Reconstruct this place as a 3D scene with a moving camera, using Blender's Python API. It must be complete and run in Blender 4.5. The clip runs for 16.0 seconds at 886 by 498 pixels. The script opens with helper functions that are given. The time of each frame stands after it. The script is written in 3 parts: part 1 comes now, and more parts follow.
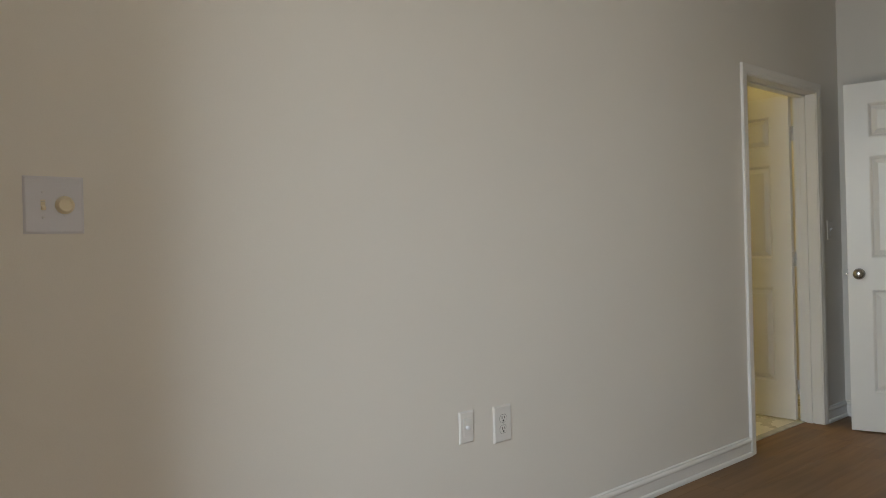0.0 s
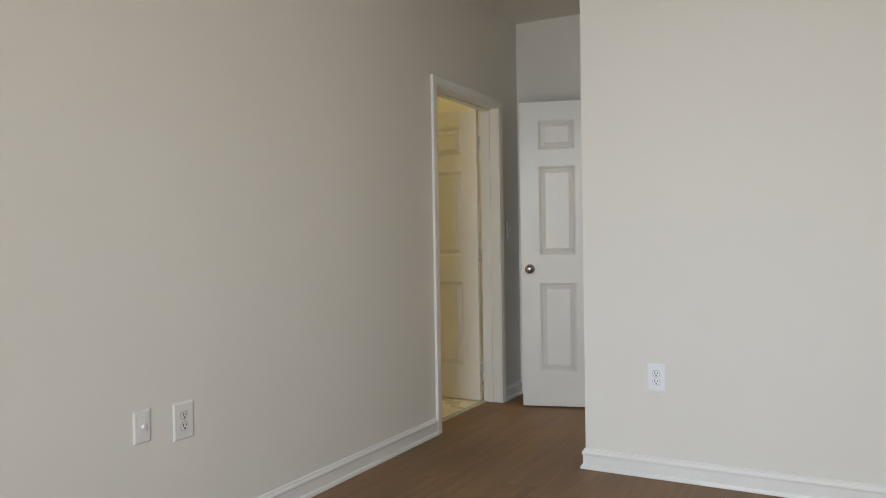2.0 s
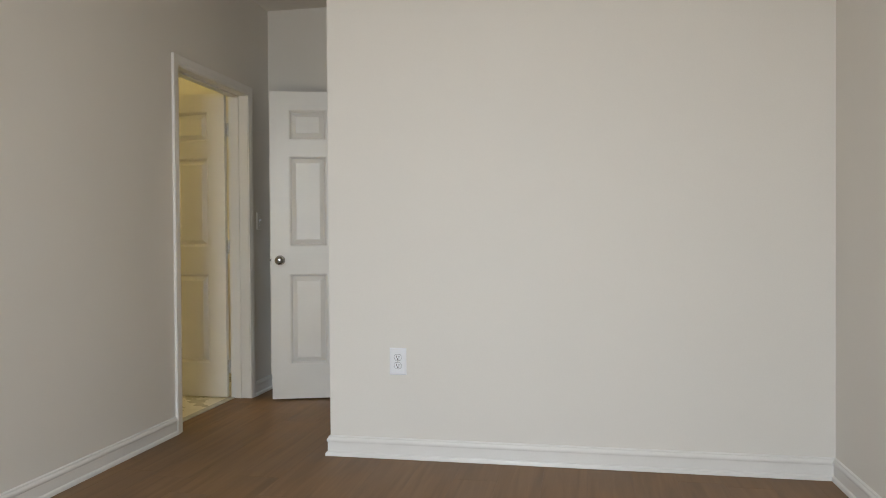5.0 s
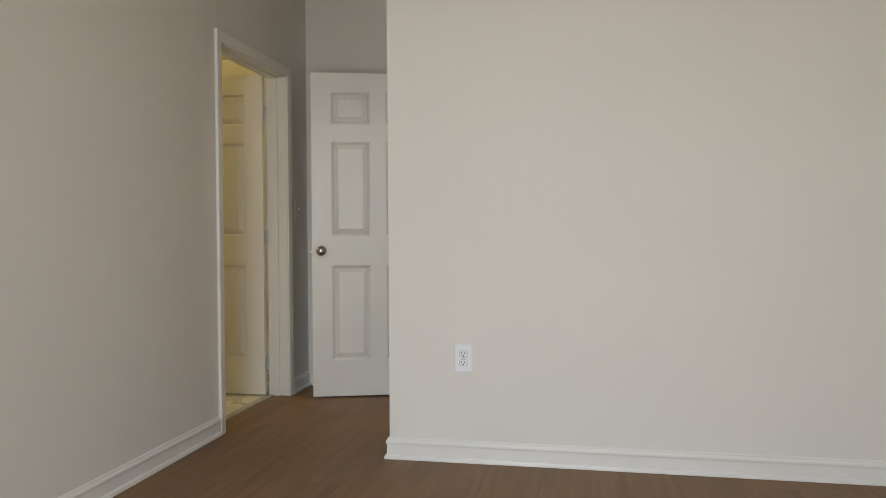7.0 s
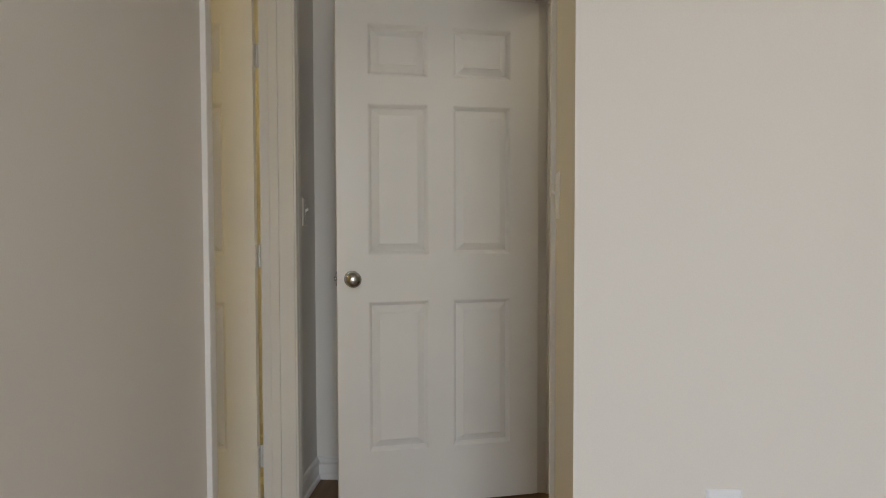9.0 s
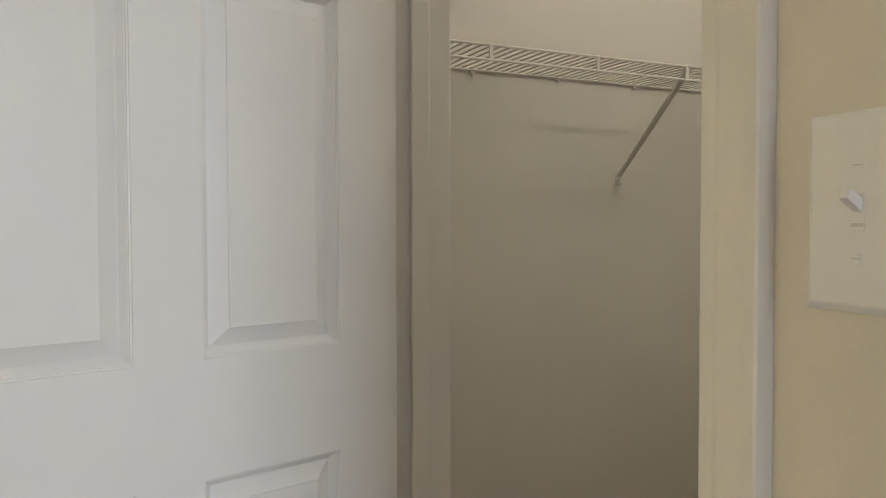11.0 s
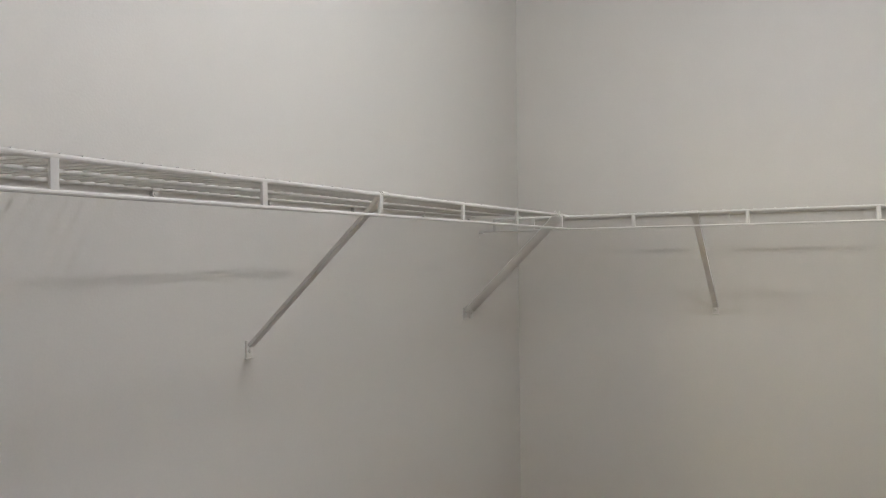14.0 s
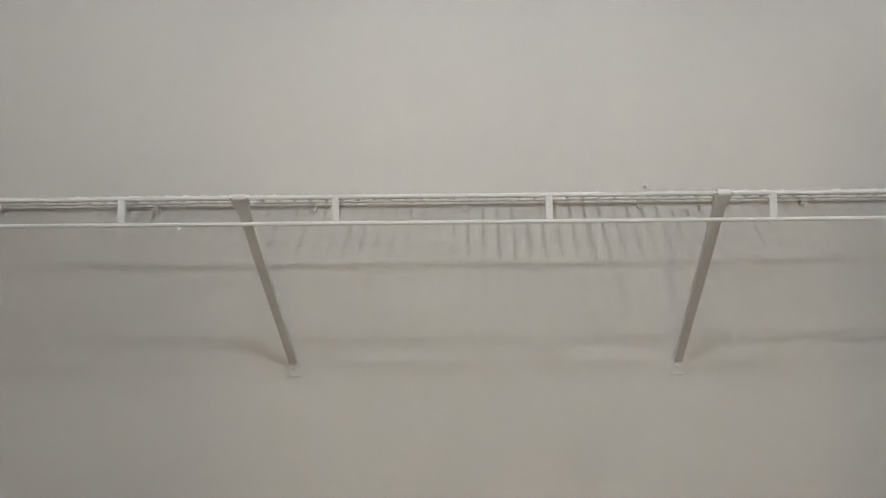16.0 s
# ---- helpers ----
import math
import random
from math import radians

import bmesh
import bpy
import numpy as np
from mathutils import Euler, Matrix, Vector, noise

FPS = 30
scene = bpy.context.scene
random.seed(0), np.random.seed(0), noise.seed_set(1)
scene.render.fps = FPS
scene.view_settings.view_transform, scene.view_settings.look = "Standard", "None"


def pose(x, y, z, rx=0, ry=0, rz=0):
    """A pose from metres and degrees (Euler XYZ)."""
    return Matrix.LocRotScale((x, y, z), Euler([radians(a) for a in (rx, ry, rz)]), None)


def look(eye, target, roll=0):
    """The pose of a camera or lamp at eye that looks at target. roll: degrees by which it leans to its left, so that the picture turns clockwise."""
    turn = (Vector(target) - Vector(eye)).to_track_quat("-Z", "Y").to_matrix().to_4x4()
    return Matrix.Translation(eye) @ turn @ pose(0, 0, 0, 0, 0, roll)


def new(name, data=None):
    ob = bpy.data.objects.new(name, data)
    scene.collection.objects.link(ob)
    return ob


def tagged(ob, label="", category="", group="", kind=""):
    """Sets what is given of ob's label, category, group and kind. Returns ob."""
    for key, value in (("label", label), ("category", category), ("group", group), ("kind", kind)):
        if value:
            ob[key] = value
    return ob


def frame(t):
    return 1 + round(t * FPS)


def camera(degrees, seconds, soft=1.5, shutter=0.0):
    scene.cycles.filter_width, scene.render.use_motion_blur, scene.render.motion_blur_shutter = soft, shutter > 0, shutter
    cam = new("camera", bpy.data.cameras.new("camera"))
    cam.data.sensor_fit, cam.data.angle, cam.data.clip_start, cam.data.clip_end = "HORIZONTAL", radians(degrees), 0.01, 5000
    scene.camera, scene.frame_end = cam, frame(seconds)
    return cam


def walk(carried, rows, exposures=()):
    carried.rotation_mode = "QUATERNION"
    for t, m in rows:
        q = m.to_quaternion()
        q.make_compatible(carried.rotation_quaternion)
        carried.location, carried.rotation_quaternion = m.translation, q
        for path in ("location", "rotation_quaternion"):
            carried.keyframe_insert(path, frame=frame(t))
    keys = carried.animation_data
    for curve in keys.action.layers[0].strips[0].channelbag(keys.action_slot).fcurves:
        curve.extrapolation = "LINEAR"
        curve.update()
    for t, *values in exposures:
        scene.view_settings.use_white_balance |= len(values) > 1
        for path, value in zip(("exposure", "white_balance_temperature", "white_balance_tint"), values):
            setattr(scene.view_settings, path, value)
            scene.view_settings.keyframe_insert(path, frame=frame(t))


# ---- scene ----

# ------------------------------------------------------------------ camera
cam = camera(62.3, 16.0, soft=1.0)
PATH = [
    (0, (1.912, -3.752, 1.137), (0.391, -2.455, 1.134), -1.5),
    (0.5, (1.966, -3.733, 1.128), (0.567, -2.304, 1.122), -1.4),
    (1, (2.002, -3.716, 1.14), (0.739, -2.165, 1.123), -1.1),
    (1.5, (2.046, -3.701, 1.134), (0.927, -2.043, 1.114), -1.0),
    (2, (2.093, -3.699, 1.118), (1.125, -1.949, 1.096), -0.9),
    (2.5, (2.137, -3.696, 1.103), (1.313, -1.874, 1.079), -0.8),
    (3, (2.15, -3.691, 1.088), (1.464, -1.812, 1.064), -0.6),
    (3.5, (2.172, -3.68, 1.078), (1.599, -1.764, 1.051), -0.6),
    (4, (2.187, -3.667, 1.058), (1.703, -1.727, 1.036), -0.6),
    (4.2, (2.186, -3.674, 1.066), (1.735, -1.726, 1.039), -0.6),
    (6.3, (2.074, -3.629, 1.045), (1.73, -1.659, 1.016), -0.3),
    (6.5, (2.023, -3.612, 1.046), (1.674, -1.643, 1.011), -0.3),
    (7, (1.834, -3.49, 1.035), (1.46, -1.526, 0.989), -0.3),
    (7.5, (1.569, -3.236, 1.075), (1.193, -1.272, 1.018), -0.2),
    (8, (1.274, -2.842, 1.129), (0.941, -0.871, 1.051), -0.3),
    (8.2, (1.158, -2.674, 1.147), (0.852, -0.699, 1.06), -0.3),
    (10.3, (0.508, -0.738, 1.171), (0.917, 1.219, 1.106), 0.2),
    (10.5, (0.513, -0.561, 1.181), (1.03, 1.371, 1.119), 0.2),
    (11, (0.532, -0.178, 1.213), (1.304, 1.666, 1.152), -0.1),
    (11.5, (0.562, 0.098, 1.268), (1.584, 1.816, 1.207), 0.4),
    (12, (0.57, 0.202, 1.289), (1.796, 1.782, 1.269), 0.2),
    (12.5, (0.603, 0.299, 1.366), (2.03, 1.7, 1.371), -0.5),
    (13, (0.668, 0.446, 1.465), (2.234, 1.69, 1.466), -0.5),
    (13.5, (0.775, 0.602, 1.531), (2.448, 1.697, 1.532), -0.5),
    (14, (0.866, 0.714, 1.553), (2.617, 1.681, 1.552), -0.6),
    (14.5, (1.019, 0.798, 1.575), (2.833, 1.64, 1.577), -0.8),
    (15, (1.332, 0.806, 1.586), (3.214, 1.483, 1.584), -0.8),
    (15.5, (1.654, 0.789, 1.597), (3.609, 1.208, 1.559), -0.4),
    (16, (1.926, 0.774, 1.576), (3.925, 0.814, 1.569), -0.2),
]
EXPOSURES = [(0, -0.27, 6350, 9), (0.7, 0.0, 6200, 9.5), (2, -0.05, 6300, 11), (3.5, -0.06, 6450, 11), (6.5, -0.12, 6550, 11.5), (8, -0.33, 6680, 13), (10.5, 0.24, 6250, 13.3), (11.5, 0.58, 5880, 14.5), (12.5, 0.84, 5520, 15.7), (14, 0.93, 5100, 18.5), (16, 0.97, 5030, 18.3)]
walk(cam, [(t, look(e, g, r)) for t, e, g, r in PATH], EXPOSURES)

# ------------------------------------------------------------------ plan (metres)
EAST = 3.255          # east wall of bedroom and closet
SOUTH = -4.6          # window wall behind the start
NORTH = -0.255        # bedroom face of the wall that stands out into the room
NICHE = 1.227         # end wall of the alcove
SIDE = 0.965          # alcove face of the closet wall
IN = 1.085            # closet face of that wall
BACK = 1.73           # end wall of the closet
CEIL = 2.676
CLOSET_CEIL = 2.53
BATH_CEIL = 2.44

# ------------------------------------------------------------------ light
world = bpy.data.worlds.new("world")
scene.world = world
world.use_nodes = True
wn = world.node_tree
sky = wn.nodes.new("ShaderNodeTexSky")
sky.sky_type, sky.sun_disc = "NISHITA", False
sky.sun_elevation, sky.sun_rotation = radians(50), radians(200)
wn.links.new(sky.outputs[0], wn.nodes["Background"].inputs[0])
wn.nodes["Background"].inputs[1].default_value = 0.08


def area(name, at, target, w, h, watts, colour):
    data = bpy.data.lights.new(name, "AREA")
    data.shape, data.size, data.size_y, data.energy, data.color = "RECTANGLE", w, h, watts, colour
    ob = new(name, data)
    ob.matrix_world = look(at, target)
    return ob


def point(name, at, radius, watts, colour):
    data = bpy.data.lights.new(name, "POINT")
    data.shadow_soft_size, data.energy, data.color = radius, watts, colour
    ob = new(name, data)
    ob.location = at
    return ob


point("closet_bulb_light", (1.985, 0.745, 2.40), 0.040, 8.9, (1.0, 0.92, 0.71))
point("bathroom_globe_light", (-1.86, 0.60, 2.05), 0.06, 22, (1.0, 0.79, 0.31))
WIN = (0.70, 2.25, 0.08, 2.10)     # x0, x1, z0, z1 of the glazed opening
# sky light that falls in under the lintel, and light thrown up by the sunlit ground outside
area("window_skylight", (1.55, SOUTH - 0.8, 2.50), (1.7, SOUTH + 4.5, 0.8), 2.0, 1.6, 425, (0.76, 0.88, 1.0))
area("ground_bounce", (1.5, SOUTH - 0.5, 0.1), (1.6, SOUTH + 1.6, 2.5), 1.4, 0.7, 80, (1.0, 0.91, 0.76))

# ------------------------------------------------------------------ materials


def material(name, colour, rough=0.5, metal=0.0, grain=0.0, grain_scale=300.0, blotch=0.0, blotch_scale=2.0, bump=0.0, spec=0.5):
    """A painted, moulded or metal surface: slow blotches and fine grain in the colour, fine relief."""
    m = bpy.data.materials.new(name)
    m.use_nodes = True
    t = m.node_tree
    b = t.nodes["Principled BSDF"]
    b.inputs["Metallic"].default_value = metal
    b.inputs["Specular IOR Level"].default_value = spec
    co = t.nodes.new("ShaderNodeTexCoord")
    big = t.nodes.new("ShaderNodeTexNoise")
    big.inputs["Scale"].default_value = blotch_scale
    big.inputs["Detail"].default_value = 4
    small = t.nodes.new("ShaderNodeTexNoise")
    small.inputs["Scale"].default_value = grain_scale
    small.inputs["Detail"].default_value = 2
    for n in (big, small):
        t.links.new(co.outputs["Object"], n.inputs["Vector"])
    base = t.nodes.new("ShaderNodeRGB")
    base.outputs[0].default_value = (*colour, 1)
    last = base.outputs[0]
    for n, amount in ((big, blotch), (small, grain)):
        if amount:
            ramp = t.nodes.new("ShaderNodeMapRange")
            ramp.inputs["From Min"].default_value, ramp.inputs["From Max"].default_value = 0.3, 0.7
            ramp.inputs["To Min"].default_value, ramp.inputs["To Max"].default_value = 1 - amount, 1 + amount
            t.links.new(n.outputs[0], ramp.inputs["Value"])
            mul = t.nodes.new("ShaderNodeVectorMath")
            mul.operation = "SCALE"
            t.links.new(last, mul.inputs[0])
            t.links.new(ramp.outputs[0], mul.inputs["Scale"])
            last = mul.outputs[0]
    t.links.new(last, b.inputs["Base Color"])
    rr = t.nodes.new("ShaderNodeMapRange")
    rr.inputs["To Min"].default_value, rr.inputs["To Max"].default_value = max(0.02, rough - 0.07), min(1, rough + 0.07)
    t.links.new(big.outputs[0], rr.inputs["Value"])
    t.links.new(rr.outputs[0], b.inputs["Roughness"])
    if bump:
        bm_ = t.nodes.new("ShaderNodeBump")
        bm_.inputs["Strength"].default_value = bump
        bm_.inputs["Distance"].default_value = 0.002
        t.links.new(small.outputs[0], bm_.inputs["Height"])
        t.links.new(bm_.outputs[0], b.inputs["Normal"])
    return m


def glass(name):
    m = bpy.data.materials.new(name)
    m.use_nodes = True
    b = m.node_tree.nodes["Principled BSDF"]
    b.inputs["Base Color"].default_value = (0.98, 0.97, 0.94, 1)
    b.inputs["Roughness"].default_value = 0.15
    b.inputs["Transmission Weight"].default_value = 1.0
    return m


def wood_floor(name):
    """Laminate oak planks: long streaks along y, tone differing from plank to plank."""
    m = bpy.data.materials.new(name)
    m.use_nodes = True
    t = m.node_tree
    b = t.nodes["Principled BSDF"]
    co = t.nodes.new("ShaderNodeTexCoord")
    info = t.nodes.new("ShaderNodeObjectInfo")
    shift = t.nodes.new("ShaderNodeVectorMath")
    shift.operation = "MULTIPLY_ADD"
    t.links.new(info.outputs["Random"], shift.inputs[0])
    shift.inputs[1].default_value = (17, 31, 7)
    t.links.new(co.outputs["Object"], shift.inputs[2])
    stretch = t.nodes.new("ShaderNodeMapping")
    stretch.inputs["Scale"].default_value = (22, 1.4, 10)
    t.links.new(shift.outputs[0], stretch.inputs["Vector"])
    fine = t.nodes.new("ShaderNodeMapping")
    fine.inputs["Scale"].default_value = (190, 6, 10)
    t.links.new(shift.outputs[0], fine.inputs["Vector"])
    n1 = t.nodes.new("ShaderNodeTexNoise")
    n1.inputs["Scale"].default_value, n1.inputs["Detail"].default_value, n1.inputs["Distortion"].default_value = 1, 5, 0.6
    n2 = t.nodes.new("ShaderNodeTexNoise")
    n2.inputs["Scale"].default_value, n2.inputs["Detail"].default_value = 1, 2
    patch = t.nodes.new("ShaderNodeTexNoise")
    patch.inputs["Scale"].default_value, patch.inputs["Detail"].default_value = 3.2, 3
    t.links.new(stretch.outputs[0], n1.inputs["Vector"])
    t.links.new(fine.outputs[0], n2.inputs["Vector"])
    t.links.new(shift.outputs[0], patch.inputs["Vector"])
    ramp = t.nodes.new("ShaderNodeValToRGB")
    e = ramp.color_ramp.elements
    e[0].position, e[0].color = 0.25, (0.160, 0.088, 0.039, 1)
    e[1].position, e[1].color = 0.75, (0.240, 0.139, 0.065, 1)
    t.links.new(n1.outputs[0], ramp.inputs["Fac"])
    last = ramp.outputs[0]
    for src, lo, hi in ((n2.outputs[0], 0.95, 1.05), (info.outputs["Random"], 0.96, 1.04), (patch.outputs[0], 0.74, 1.26)):
        r = t.nodes.new("ShaderNodeMapRange")
        r.inputs["To Min"].default_value, r.inputs["To Max"].default_value = lo, hi
        t.links.new(src, r.inputs["Value"])
        mul = t.nodes.new("ShaderNodeVectorMath")
        mul.operation = "SCALE"
        t.links.new(last, mul.inputs[0])
        t.links.new(r.outputs[0], mul.inputs["Scale"])
        last = mul.outputs[0]
    t.links.new(last, b.inputs["Base Color"])
    rough = t.nodes.new("ShaderNodeMapRange")
    rough.inputs["To Min"].default_value, rough.inputs["To Max"].default_value = 0.42, 0.62
    b.inputs["Specular IOR Level"].default_value = 0.35
    t.links.new(patch.outputs[0], rough.inputs["Value"])
    t.links.new(rough.outputs[0], b.inputs["Roughness"])
    bp = t.nodes.new("ShaderNodeBump")
    bp.inputs["Strength"].default_value, bp.inputs["Distance"].default_value = 0.12, 0.001
    t.links.new(n2.outputs[0], bp.inputs["Height"])
    t.links.new(bp.outputs[0], b.inputs["Normal"])
    return m


PAINT = material("wall_paint", (0.70, 0.67, 0.62), 0.62, grain=0.012, grain_scale=260, blotch=0.018, blotch_scale=1.3, bump=0.10)
CEILING = material("ceiling_paint", (0.72, 0.69, 0.64), 0.8, grain=0.02, grain_scale=180, blotch=0.02, bump=0.2)
TRIM = material("trim_gloss_paint", (0.73, 0.712, 0.68), 0.32, grain=0.01, grain_scale=90, blotch=0.02, blotch_scale=3, bump=0.04)
DOORPAINT = material("door_satin_paint", (0.73, 0.715, 0.685), 0.36, grain=0.012, grain_scale=420, blotch=0.02, blotch_scale=4, bump=0.06)
PLASTIC = material("white_plastic", (0.78, 0.79, 0.82), 0.3, grain=0.01, blotch=0.01)
GREYPLATE = material("pale_grey_plastic", (0.63, 0.63, 0.68), 0.33, grain=0.01, blotch=0.015)
OFFWHITE = material("off_white_plastic", (0.70, 0.68, 0.655), 0.36, grain=0.012, blotch=0.015)
IVORY = material("ivory_plastic", (0.74, 0.66, 0.49), 0.33, grain=0.01, blotch=0.03, blotch_scale=30)
DARK = material("dark_slot", (0.02, 0.02, 0.02), 0.6)
NICKEL = material("satin_nickel", (0.37, 0.36, 0.35), 0.27, metal=1.0, grain=0.02, grain_scale=600)
STEEL = material("painted_over_steel", (0.60, 0.59, 0.56), 0.45, metal=0.2, grain=0.05, blotch=0.1, blotch_scale=40)
VINYL = material("white_vinyl_coating", (0.74, 0.715, 0.67), 0.34, grain=0.015, blotch=0.03, blotch_scale=12)
TILE = material("cream_floor_tile", (0.70, 0.66, 0.54), 0.28, grain=0.02, blotch=0.025, blotch_scale=7)
GROUT = material("grey_grout", (0.54, 0.51, 0.44), 0.85, grain=0.06, blotch=0.08)
MARBLE = material("grey_threshold", (0.40, 0.39, 0.36), 0.4, grain=0.06, grain_scale=80, blotch=0.22, blotch_scale=14)
CARPET = material("beige_carpet", (0.24, 0.17, 0.115), 0.95, grain=0.12, grain_scale=700, blotch=0.05, bump=0.5)
UNDER = material("dark_underlay", (0.05, 0.035, 0.025), 0.9, grain=0.05)
GROUND = material("ground_outside", (0.12, 0.14, 0.08), 0.9, grain=0.15, grain_scale=8, blotch=0.2)
WOOD = wood_floor("laminate_oak")
GLASS = glass("lamp_glass")

# ------------------------------------------------------------------ mesh helpers


def finish(bm, name, mat, smooth=False):
    me = bpy.data.meshes.new(name)
    bmesh.ops.recalc_face_normals(bm, faces=bm.faces)
    bm.to_mesh(me)
    bm.free()
    me.materials.append(mat)
    if smooth:
        for p in me.polygons:
            p.use_smooth = True
        me.set_sharp_from_angle(angle=radians(35))
    return me


def part(name, bm, mat, parent, label="", smooth=False):
    ob = new(name, finish(bm, name, mat, smooth))
    ob.parent = parent
    return tagged(ob, label)


def piece(name, mesh, parent, m):
    """One more object on an existing mesh."""
    ob = new(name, mesh)
    ob.parent = parent
    ob.matrix_basis = m
    return ob


def structure(name, bm, mat, label, category, smooth=False):
    return tagged(new(name, finish(bm, name, mat, smooth)), label, category, kind="structure")


def thing(name, m, label, category, group=""):
    ob = new(name)
    ob.empty_display_size = 0.05
    ob.matrix_basis = m
    return tagged(ob, label, category, group)


def box(bm, x0, x1, y0, y1, z0, z1, bevel=0.0, seg=2):
    g = bmesh.ops.create_cube(bm, size=1)
    for v in g["verts"]:
        v.co = Vector(((x0 + x1) / 2 + v.co.x * (x1 - x0), (y0 + y1) / 2 + v.co.y * (y1 - y0), (z0 + z1) / 2 + v.co.z * (z1 - z0)))
    if bevel:
        edges = list({e for v in g["verts"] for e in v.link_edges})
        bmesh.ops.bevel(bm, geom=edges, offset=bevel, segments=seg, affect="EDGES", profile=0.5)
    return bm


def rod(bm, p, q, r, sides=8):
    p, q = Vector(p), Vector(q)
    m = Matrix.Translation((p + q) / 2) @ (q - p).to_track_quat("Z", "Y").to_matrix().to_4x4()
    bmesh.ops.create_cone(bm, cap_ends=True, segments=sides, radius1=r, radius2=r, depth=(q - p).length, matrix=m)
    return bm


def lathe(bm, profile, m, sides=28):
    """Turns (radius, height) pairs about the local z axis of m."""
    rings = []
    for r, z in profile:
        if r < 1e-6:
            rings.append([bm.verts.new(m @ Vector((0, 0, z)))])
        else:
            rings.append([bm.verts.new(m @ Vector((r * math.cos(a), r * math.sin(a), z))) for a in (2 * math.pi * k / sides for k in range(sides))])
    for a, b in zip(rings, rings[1:]):
        for k in range(sides):
            k2 = (k + 1) % sides
            face = [a[k % len(a)], a[k2 % len(a)], b[k2 % len(b)], b[k % len(b)]]
            face = list(dict.fromkeys(face))
            if len(face) > 2:
                bm.faces.new(face)
    return bm


def moulding(bm, profile, path):
    """Sweeps (out, up) pairs along a level path of (x, y) points; out is to the right of the way, with mitred corners."""
    pts = [Vector((x, y)) for x, y in path]
    rings = []
    for k, p in enumerate(pts):
        ways = []
        if k:
            ways.append((p - pts[k - 1]).normalized())
        if k < len(pts) - 1:
            ways.append((pts[k + 1] - p).normalized())
        normals = [Vector((w.y, -w.x)) for w in ways]
        n = normals[0] if len(normals) == 1 else (normals[0] + normals[1]) / (1 + normals[0].dot(normals[1]))
        rings.append([bm.verts.new((p.x + n.x * o, p.y + n.y * o, u)) for o, u in profile])
    for a, b in zip(rings, rings[1:]):
        for k in range(len(profile)):
            k2 = (k + 1) % len(profile)
            bm.faces.new((a[k], a[k2], b[k2], b[k]))
    bm.faces.new(rings[0])
    bm.faces.new(rings[-1])
    return bm


# ------------------------------------------------------------------ large structure
T = 0.115
TW = 0.132          # the wall between bedroom and bathroom
BATH = (0.012, 0.900, 2.035)      # rough opening of the bathroom doorway: y0, y1, top
CLO = (0.277, 1.125, 2.06)       # rough opening of the closet doorway

bm = bmesh.new()
box(bm, -TW, 0, SOUTH - T, BATH[0], 0, CEIL)
box(bm, -TW, 0, BATH[1], NICHE + T, 0, CEIL)
box(bm, -TW, 0, BATH[0], BATH[1], BATH[2], CEIL)
structure("wall_west", bm, PAINT, "off-white painted bedroom wall with a bathroom doorway", "wall")

bm = bmesh.new()
box(bm, SIDE, EAST, NORTH, NORTH + 0.12, 0, CEIL, 0.0)
structure("wall_north", bm, PAINT, "off-white painted wall standing out into the bedroom", "wall")

# added out of view: keeps window light off the west wall around the dimmer
structure("wall_shade_stub", box(bmesh.new(), 0, 0.73, -3.93, -3.81, 0, CEIL), PAINT, "unseen short off-white wall added to shade the dimmer side", "wall")

bm = bmesh.new()
y0 = NORTH + 0.12
box(bm, SIDE, IN, y0, CLO[0], 0, CEIL)
box(bm, SIDE, IN, CLO[1], BACK, 0, CEIL)
box(bm, SIDE, IN, CLO[0], CLO[1], CLO[2], CEIL)
structure("wall_closet", bm, PAINT, "off-white painted alcove wall with a closet doorway", "wall")

structure("wall_alcove", box(bmesh.new(), 0, SIDE, NICHE, NICHE + T, 0, CEIL), PAINT, "off-white painted end wall of the alcove", "wall")
structure("wall_closet_back", box(bmesh.new(), SIDE, EAST, BACK, BACK + T, 0, CEIL), PAINT, "off-white painted back wall of the closet", "wall")
structure("wall_east", box(bmesh.new(), EAST, EAST + T, SOUTH - T, BACK + T, 0, CEIL), PAINT, "off-white painted side wall of bedroom and closet", "wall")

bm = bmesh.new()
box(bm, 0, WIN[0], SOUTH - T, SOUTH, 0, CEIL)
box(bm, WIN[1], EAST, SOUTH - T, SOUTH, 0, CEIL)
box(bm, WIN[0], WIN[1], SOUTH - T, SOUTH, 0, WIN[2])
box(bm, WIN[0], WIN[1], SOUTH - T, SOUTH, WIN[3], CEIL)
structure("wall_south", bm, PAINT, "off-white painted wall with a wide window", "wall")

# bathroom shell
BX, BY0, BY1 = -2.1, -0.75, 2.05
bm = bmesh.new()
box(bm, BX, -TW, BY0 - T, BY0, 0, CEIL)
box(bm, BX, -TW, BY1, BY1 + T, 0, CEIL)
box(bm, BX - T, BX, BY0 - T, BY1 + T, 0, CEIL)
box(bm, -TW, 0, NICHE + T, BY1 + T, 0, CEIL)
structure("wall_bathroom", bm, PAINT, "off-white painted bathroom walls under yellow light", "wall")

